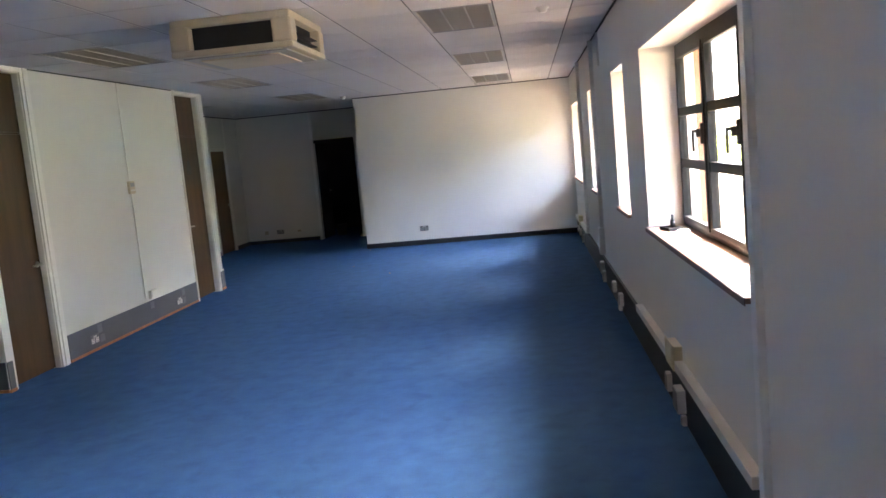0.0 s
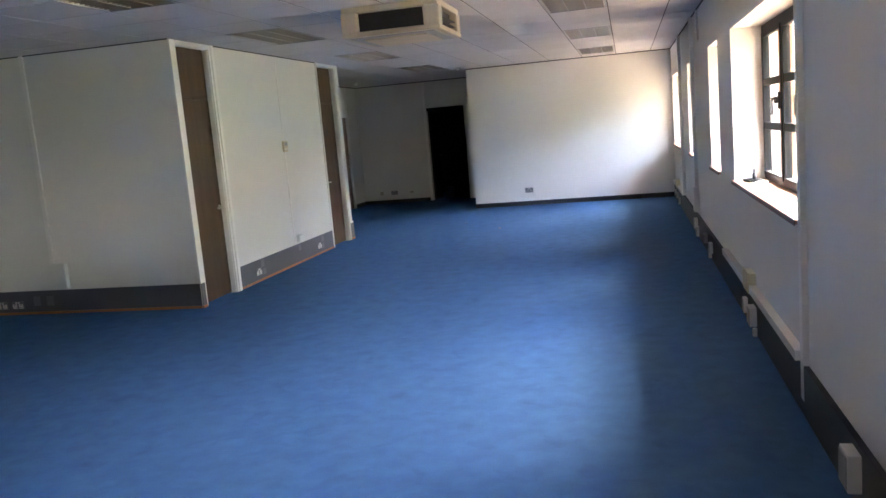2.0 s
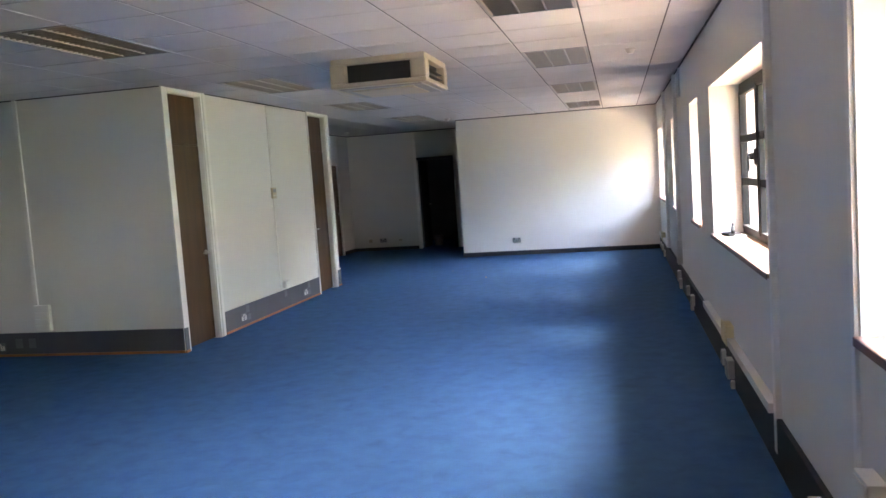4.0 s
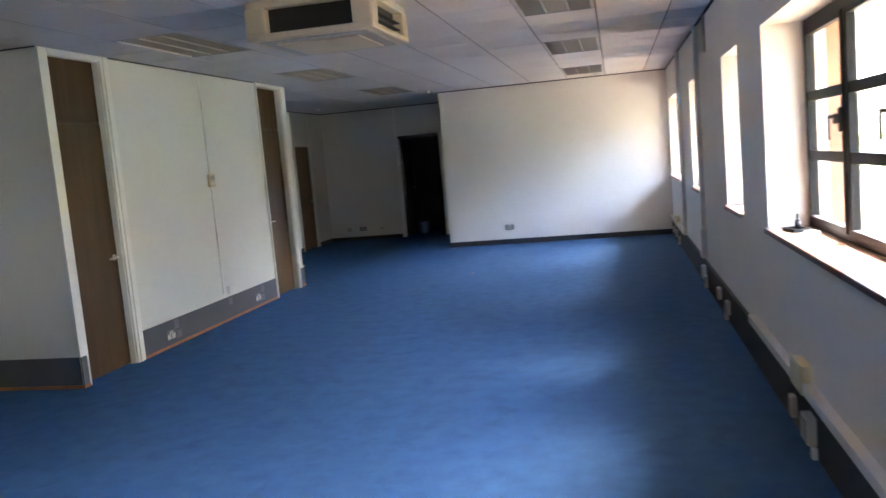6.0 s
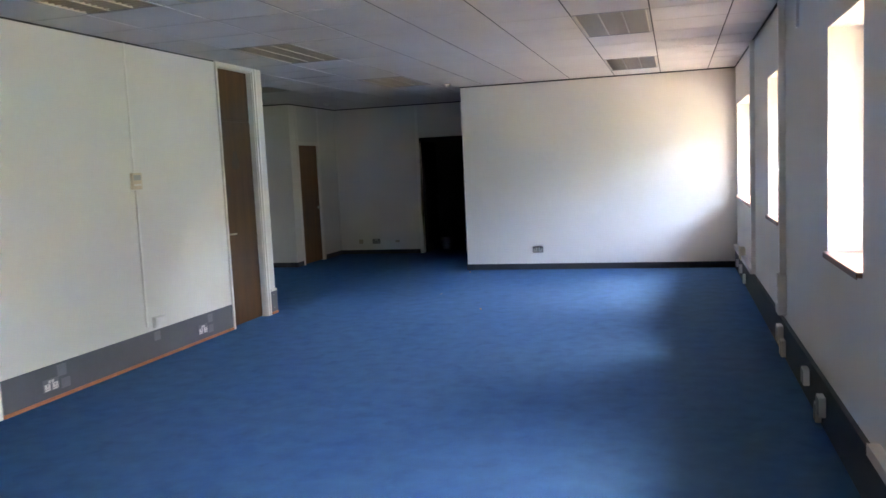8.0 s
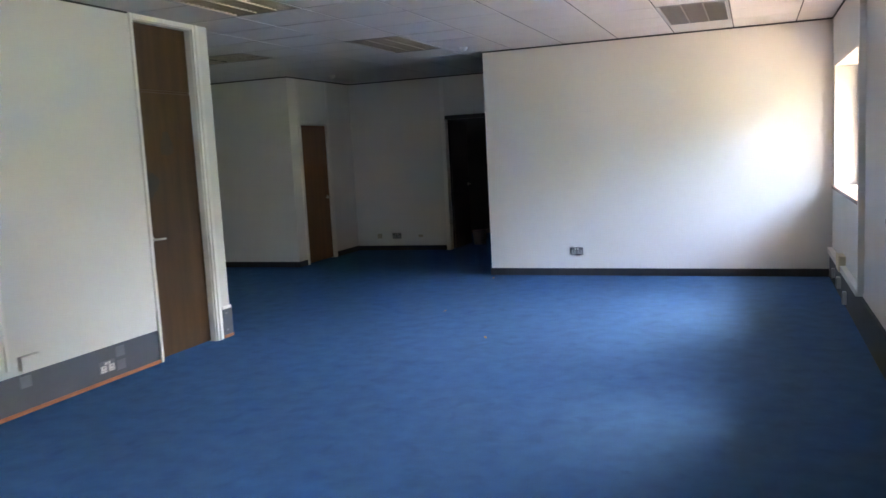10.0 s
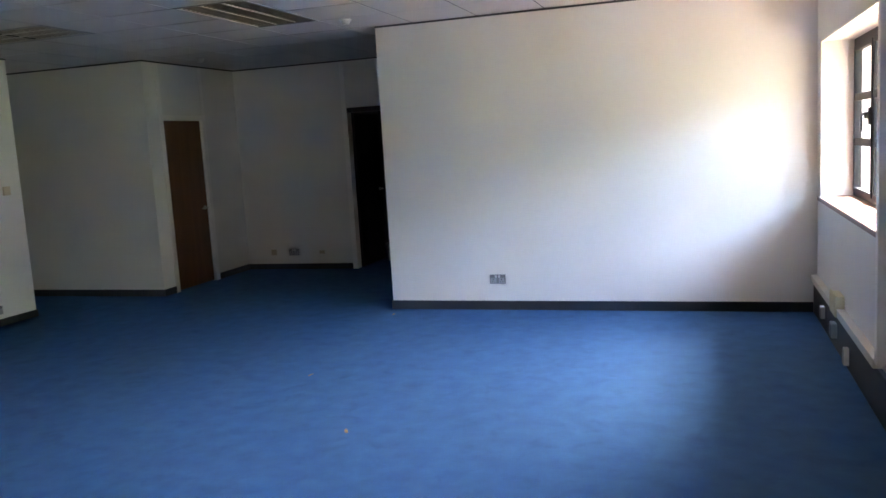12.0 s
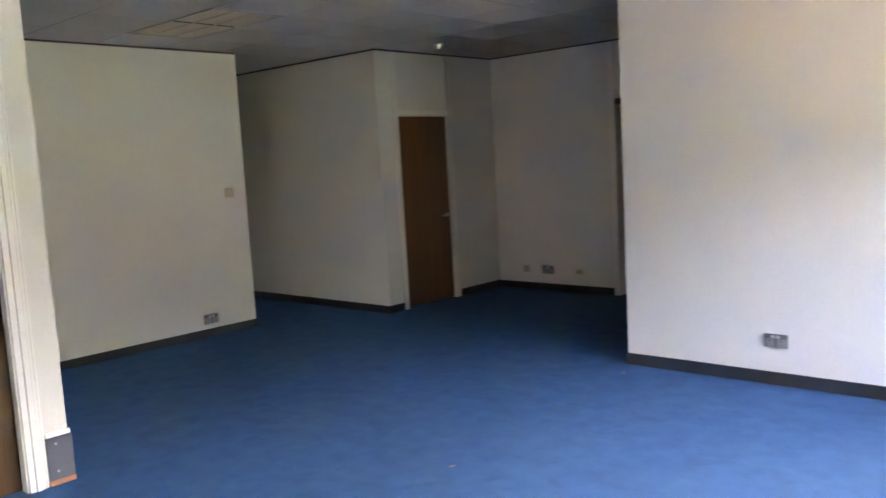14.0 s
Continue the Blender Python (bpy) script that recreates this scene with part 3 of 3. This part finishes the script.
def plate(name, at, turn, w, h, material, label, category, d=0.012):
    p = tagged(finish(name, box(bmesh.new(), -w / 2, w / 2, -d, -0.0005, -h / 2, h / 2, 0.003), material), label, category)
    p.matrix_basis = pose(*at, 0, 0, turn)
    return p


for y, z, h in ((7.67, 0.2, 0.085), (7.70, 0.10, 0.07), (8.80, 0.205, 0.075), (9.62, 0.2, 0.075), (9.62, 0.10, 0.07)):
    plate("blanking_plate", (BX + 0.0125, y, z), 90, 0.085, h, M_TAPE, "dull grey blanking plate on the skirting panel", "plate", 0.004)
for x in (-5.78, -5.62):
    plate("blanking_plate", (x, BY0 - 0.0125, 0.14), 0, 0.085, 0.1, M_TAPE, "dull grey blanking plate on the skirting panel", "plate", 0.004)
plate("blanking_plate", (-5.17, NY, 0.228), 0, 0.075, 0.075, M_CREAM, "cream blanking plate on the recess wall", "plate", 0.01)
plate("blanking_plate", (-4.46, NY, 0.224), 0, 0.075, 0.04, M_CREAM, "cream blanking plate on the recess wall", "plate", 0.01)


def thermostat():
    t = thing("thermostat", (BX + 0.0005, 8.69, 1.525), "cream wall thermostat with a small grey display", "thermostat", turn=90)
    boxpart("casing", (-0.06, 0.06, -0.028, 0, -0.068, 0.068), M_CREAM_PALE, t, bevel=0.006)
    boxpart("display", (-0.045, 0.045, -0.031, -0.0285, 0.008, 0.05), M_GREYPL, t, "grey display", 0.002)
    for k in range(3):
        boxpart("button", (-0.045 + k * 0.033, -0.021 + k * 0.033, -0.031, -0.0285, -0.04, -0.022), M_WHITE, t, bevel=0.002)


thermostat()


def conduit(label, dims, out="+x", material=M_TRIM):
    """Cable trunking: a base against the wall and a snap-on lid on the side named by out."""
    x0, x1, y0, y1, z0, z1 = dims
    c = thing("cable_trunking", (0, 0, 0), label, "trunking", "white cable trunking")
    if out == "+x":
        base, lid = (x0, x1 - 0.004, y0 + 0.002, y1 - 0.002, z0, z1), (x1 - 0.0038, x1, y0, y1, z0, z1)
    elif out == "-x":
        base, lid = (x0 + 0.004, x1, y0 + 0.002, y1 - 0.002, z0, z1), (x0, x0 + 0.0038, y0, y1, z0, z1)
    else:
        base, lid = (x0 + 0.002, x1 - 0.002, y0 + 0.004, y1, z0, z1), (x0, x1, y0, y0 + 0.0038, z0, z1)
    boxpart("base", base, material, c)
    boxpart("lid", lid, material, c, bevel=0.0012)
    return c


conduit("narrow white cable trunking below the thermostat", (BX + 0.001, BX + 0.014, 8.675, 8.70, 0.30, 1.455))
conduit("narrow white cable trunking above the thermostat", (BX + 0.001, BX + 0.010, 8.675, 8.695, 1.596, CZ - 0.003))
conduit("white vertical cable trunking on the partition", (-5.545, -5.50, BY0 - 0.02, BY0 - 0.001, 0.545, CZ - 0.003), "-y")


def outlet_box(at, turn, w, h, d, label, ways):
    """Surface box with a column of outlets; its face looks to local -y."""
    o = thing("outlet_box", at, label, "outlet box", "surface outlet boxes", turn)
    boxpart("back_box", (-w / 2, w / 2, -d, -0.0005, -h / 2, h / 2), M_WHITE, o, bevel=0.004)
    for k in range(ways):
        z = -h / 2 + h * (k + 0.5) / ways
        boxpart("outlet_cover", (-w / 2 + 0.012, w / 2 - 0.012, -d - 0.006, -d, z - h / ways * 0.38, z + h / ways * 0.38), M_WHITE, o, bevel=0.002)
    return o


outlet_box((-5.45, BY0, 0.403), 0, 0.18, 0.27, 0.045, "white surface outlet box with four outlets below trunking", 4)
outlet_box((BX + 0.0005, 8.84, 0.325), 90, 0.15, 0.09, 0.04, "white surface data outlet above the skirting", 1)
plate("light_switch", (LX + 0.0005, 13.70, 1.335), 90, 0.088, 0.088, M_CREAM_PALE, "cream light switch by the passage corner", "switch")

# Window wall trunking and outlets
E = WX - 0.0005
conduit("white vertical cable trunking between windows", (E - 0.03, E, 3.17, 3.235, 0.08, CZ - 0.016), "-x")
conduit("narrow white pipe casing beside a window reveal", (E - 0.014, E, 1.80, 1.845, 0.5, CZ - 0.016), "-x")
conduit("white vertical cable trunking between windows", (E - 0.045, E, 9.40, 9.46, 0.60, CZ - 0.016), "-x")
conduit("white vertical cable trunking between windows", (E - 0.045, E, 11.76, 11.82, 0.30, CZ - 0.016), "-x")
conduit("short white trunking stub under the ceiling", (E - 0.02, E, 8.70, 8.75, 2.31, CZ - 0.016), "-x")
conduit("white horizontal cable trunking along the skirting top", (E - 0.05, E, 3.26, 6.5, 0.264, 0.315), "-x")
conduit("white horizontal cable trunking along the skirting top", (E - 0.05, E, 11.83, FY - 0.016, 0.264, 0.315), "-x")
outlet_box((E, 9.43, 0.45), -90, 0.13, 0.30, 0.06, "white surface outlet box with three outlets below trunking", 3)
outlet_box((E, 1.60, 0.42), -90, 0.15, 0.30, 0.06, "white surface outlet box with three outlets under trunking", 3)


def data_box(y, label):
    b = thing("junction_box", (E, y, 0.345), label, "junction box", "cream junction boxes", -90)
    boxpart("back_plate", (-0.11, 0.11, -0.05, -0.0005, -0.028, 0.055), M_IVORY, b, bevel=0.004)
    boxpart("casing", (-0.125, 0.125, -0.058, -0.0505, -0.085, 0.065), M_IVORY, b, bevel=0.003)
    boxpart("lid", (-0.11, 0.11, -0.0625, -0.0585, -0.072, 0.055), M_IVORY, b, bevel=0.002)


data_box(4.97, "cream plastic junction box above the skirting trunking")
data_box(13.15, "cream plastic junction box above the skirting trunking")


def wall_plug(y, z, w, h, d, label):
    p = thing("floor_outlet", (E - 0.0285, y, z), label, "outlet", "low outlets on the skirting", -90)
    boxpart("back_box", (-w / 2, w / 2, -d, 0, -h / 2, h / 2), M_WHITE, p, bevel=0.004)
    boxpart("cover", (-w / 2 + 0.01, w / 2 - 0.01, -d - 0.005, -d, -h / 2 + 0.01, h / 2 - 0.01), M_GREYPL, p, bevel=0.002)


for y, z, w, h, d in ((5.13, 0.12, 0.07, 0.11, 0.03), (4.74, 0.135, 0.13, 0.13, 0.045), (4.69, 0.03, 0.04, 0.055, 0.025), (2.20, 0.16, 0.13, 0.15, 0.05), (8.15, 0.16, 0.1, 0.1, 0.035), (7.60, 0.14, 0.1, 0.11, 0.035), (7.72, 0.07, 0.06, 0.11, 0.03),
                      (9.38, 0.16, 0.12, 0.13, 0.04), (9.25, 0.08, 0.1, 0.12, 0.03), (13.75, 0.14, 0.07, 0.09, 0.03), (13.2, 0.14, 0.10, 0.10, 0.035), (12.7, 0.09, 0.05, 0.11, 0.03)):
    wall_plug(y, z, w, h, d, "small white outlet box on the dark skirting")


# Ceiling detectors
def detector(x, y, label):
    s = thing("smoke_detector", (x, y, CZ), label, "smoke detector", "ceiling detectors")
    part("base", rod(bmesh.new(), (0, 0, -0.012), (0, 0, 0), 0.05, seg=28), M_WHITE, s, smooth=False)
    part("head", rod(bmesh.new(), (0, 0, -0.042), (0, 0, -0.0125), 0.028, 0.043, seg=28), M_WHITE, s)


detector(-2.58, 13.83, "white round smoke detector on the ceiling")
detector(-5.06, 15.34, "white round smoke detector on the recess ceiling")
detector(0.62, 6.9, "white round smoke detector on the ceiling")

# Things on the window sill
tray = thing("tray", (WX + 0.10, 5.60, SILL + 0.0285), "black plastic tray of oddments on the window sill", "tray", turn=12)
tray.scale = (0.8, 0.72, 0.6)
bm = bmesh.new()
box(bm, -0.06, 0.06, -0.11, 0.11, 0, 0.012, 0.005)
for d in ((-0.06, -0.052, -0.11, 0.11, 0.012, 0.035), (0.052, 0.06, -0.11, 0.11, 0.012, 0.035), (-0.052, 0.052, -0.11, -0.102, 0.012, 0.035), (-0.052, 0.052, 0.102, 0.11, 0.012, 0.035)):
    box(bm, *d)
part("body", bm, M_BLACK, tray)
bottle = thing("bottle", (WX + 0.12, 5.66, SILL + 0.0365), "small dark bottle standing in the tray", "bottle")
bm = bmesh.new()
rod(bm, (0, 0, 0), (0, 0, 0.045), 0.016, seg=16)
rod(bm, (0, 0, 0.045), (0, 0, 0.058), 0.016, 0.007, seg=16)
part("body", bm, M_BLACK, bottle, smooth=True)
part("cap", rod(bmesh.new(), (0, 0, 0.058), (0, 0, 0.085), 0.008, seg=12), M_BLACK, bottle)
pap = finish("paper_stack", box(bmesh.new(), -0.04, 0.04, -0.08, 0.08, 0, 0.010, 0.002), M_PAPER)
pap.matrix_basis = pose(WX + 0.14, 5.43, SILL + 0.0285, 0, 0, -18)
tagged(pap, "small stack of white papers beside the tray", "paper")

# A grey bucket in the unlit room
bucket = thing("bucket", (-3.72, 17.5, 0.0), "small grey plastic bucket on the floor of the unlit room", "bucket")
bm = bmesh.new()
rod(bm, (0, 0, 0.001), (0, 0, 0.22), 0.09, 0.115, 20)
part("body", bm, M_SKIRT, bucket, smooth=False)
part("rim", rod(bmesh.new(), (0, 0, 0.2205), (0, 0, 0.235), 0.121, seg=20), M_SKIRT, bucket)

# Bits on the carpet
for x, y, r in ((-2.324, 12.198, 20), (-2.445, 14.139, 70), (-1.6, 11.2, 130)):
    bm = bmesh.new()
    n = 9
    ring = [bm.verts.new((0.018 * math.cos(2 * math.pi * k / n) * (1 + 0.3 * math.sin(3 * k)), 0.010 * math.sin(2 * math.pi * k / n), 0.004 + 0.005 * math.cos(2 * math.pi * k / n))) for k in range(n)]
    f = bm.faces.new(ring)
    ex = bmesh.ops.extrude_face_region(bm, geom=[f])
    bmesh.ops.translate(bm, verts=[v for v in ex["geom"] if isinstance(v, bmesh.types.BMVert)], vec=(0, 0, 0.002))
    lf = finish("dry_leaf", bm, M_DRY)
    lf.matrix_basis = pose(x, y, 0.001, 0, 0, r)
    tagged(lf, "small curled brown leaf lying on the carpet", "leaf", "bits on the carpet")


# ---- outside: trees and hedge ----
def leaves(bm, centre, radius, n, size, rng):
    for _ in range(n):
        v = Vector((rng.gauss(0, 1), rng.gauss(0, 1), rng.gauss(0, 1))).normalized() * radius * (rng.random() ** 0.4)
        c = Vector(centre) + Vector((v.x, v.y, v.z * 0.8))
        s = size * rng.uniform(0.6, 1.3)
        m = Euler((rng.uniform(0, 6.3), rng.uniform(0, 6.3), rng.uniform(0, 6.3))).to_matrix()
        bm.faces.new([bm.verts.new(c + m @ Vector(p)) for p in ((-s, 0, 0), (0, -s * 0.5, s * 0.1), (s, 0, 0), (0, s * 0.5, s * 0.1))])


def tree(x, y, height, seed):
    rng = random.Random(seed)
    t = thing("tree", (x, y, -0.36), "leafy green tree in sun beyond the lawn", "tree", "trees outside")
    bm = bmesh.new()
    rod(bm, (0, 0, 0), (0.15, 0.1, height * 0.45), 0.2, 0.13)
    tips = []
    for k in range(8):
        a = k * 0.8 + rng.random()
        h = height * rng.uniform(0.25, 0.45)
        tip = (math.cos(a) * height * 0.24, math.sin(a) * height * 0.24, h + height * rng.uniform(0.12, 0.36))
        rod(bm, (0.1, 0.07, h), tip, 0.08, 0.025, 8)
        tips.append(tip)
    part("trunk", bm, M_BARK, t)
    bm = bmesh.new()
    for tip in tips + [(0, 0, height * 0.8), (0.3, 0.4, height * 0.65)]:
        leaves(bm, tip, height * 0.17, 620, 0.20, rng)
    part("crown", bm, M_LEAF, t)


for k in range(15):
    tree(15.5 + 1.4 * math.sin(k * 2.3), -20 + k * 4.1, 6.3 + 0.9 * math.sin(k * 1.7) + (2.8 if k < 7 else 0.0), k)
rng = random.Random(77)
bm = bmesh.new()
for k in range(150):
    leaves(bm, (9.5 + rng.uniform(-0.6, 0.6), -12 + k * 0.37, 0.35 + rng.uniform(-0.3, 0.5)), 0.6, 60, 0.09, rng)
tagged(finish("hedge", bm, M_LEAF), "loose green hedge along the lawn", "hedge", kind="stuff")
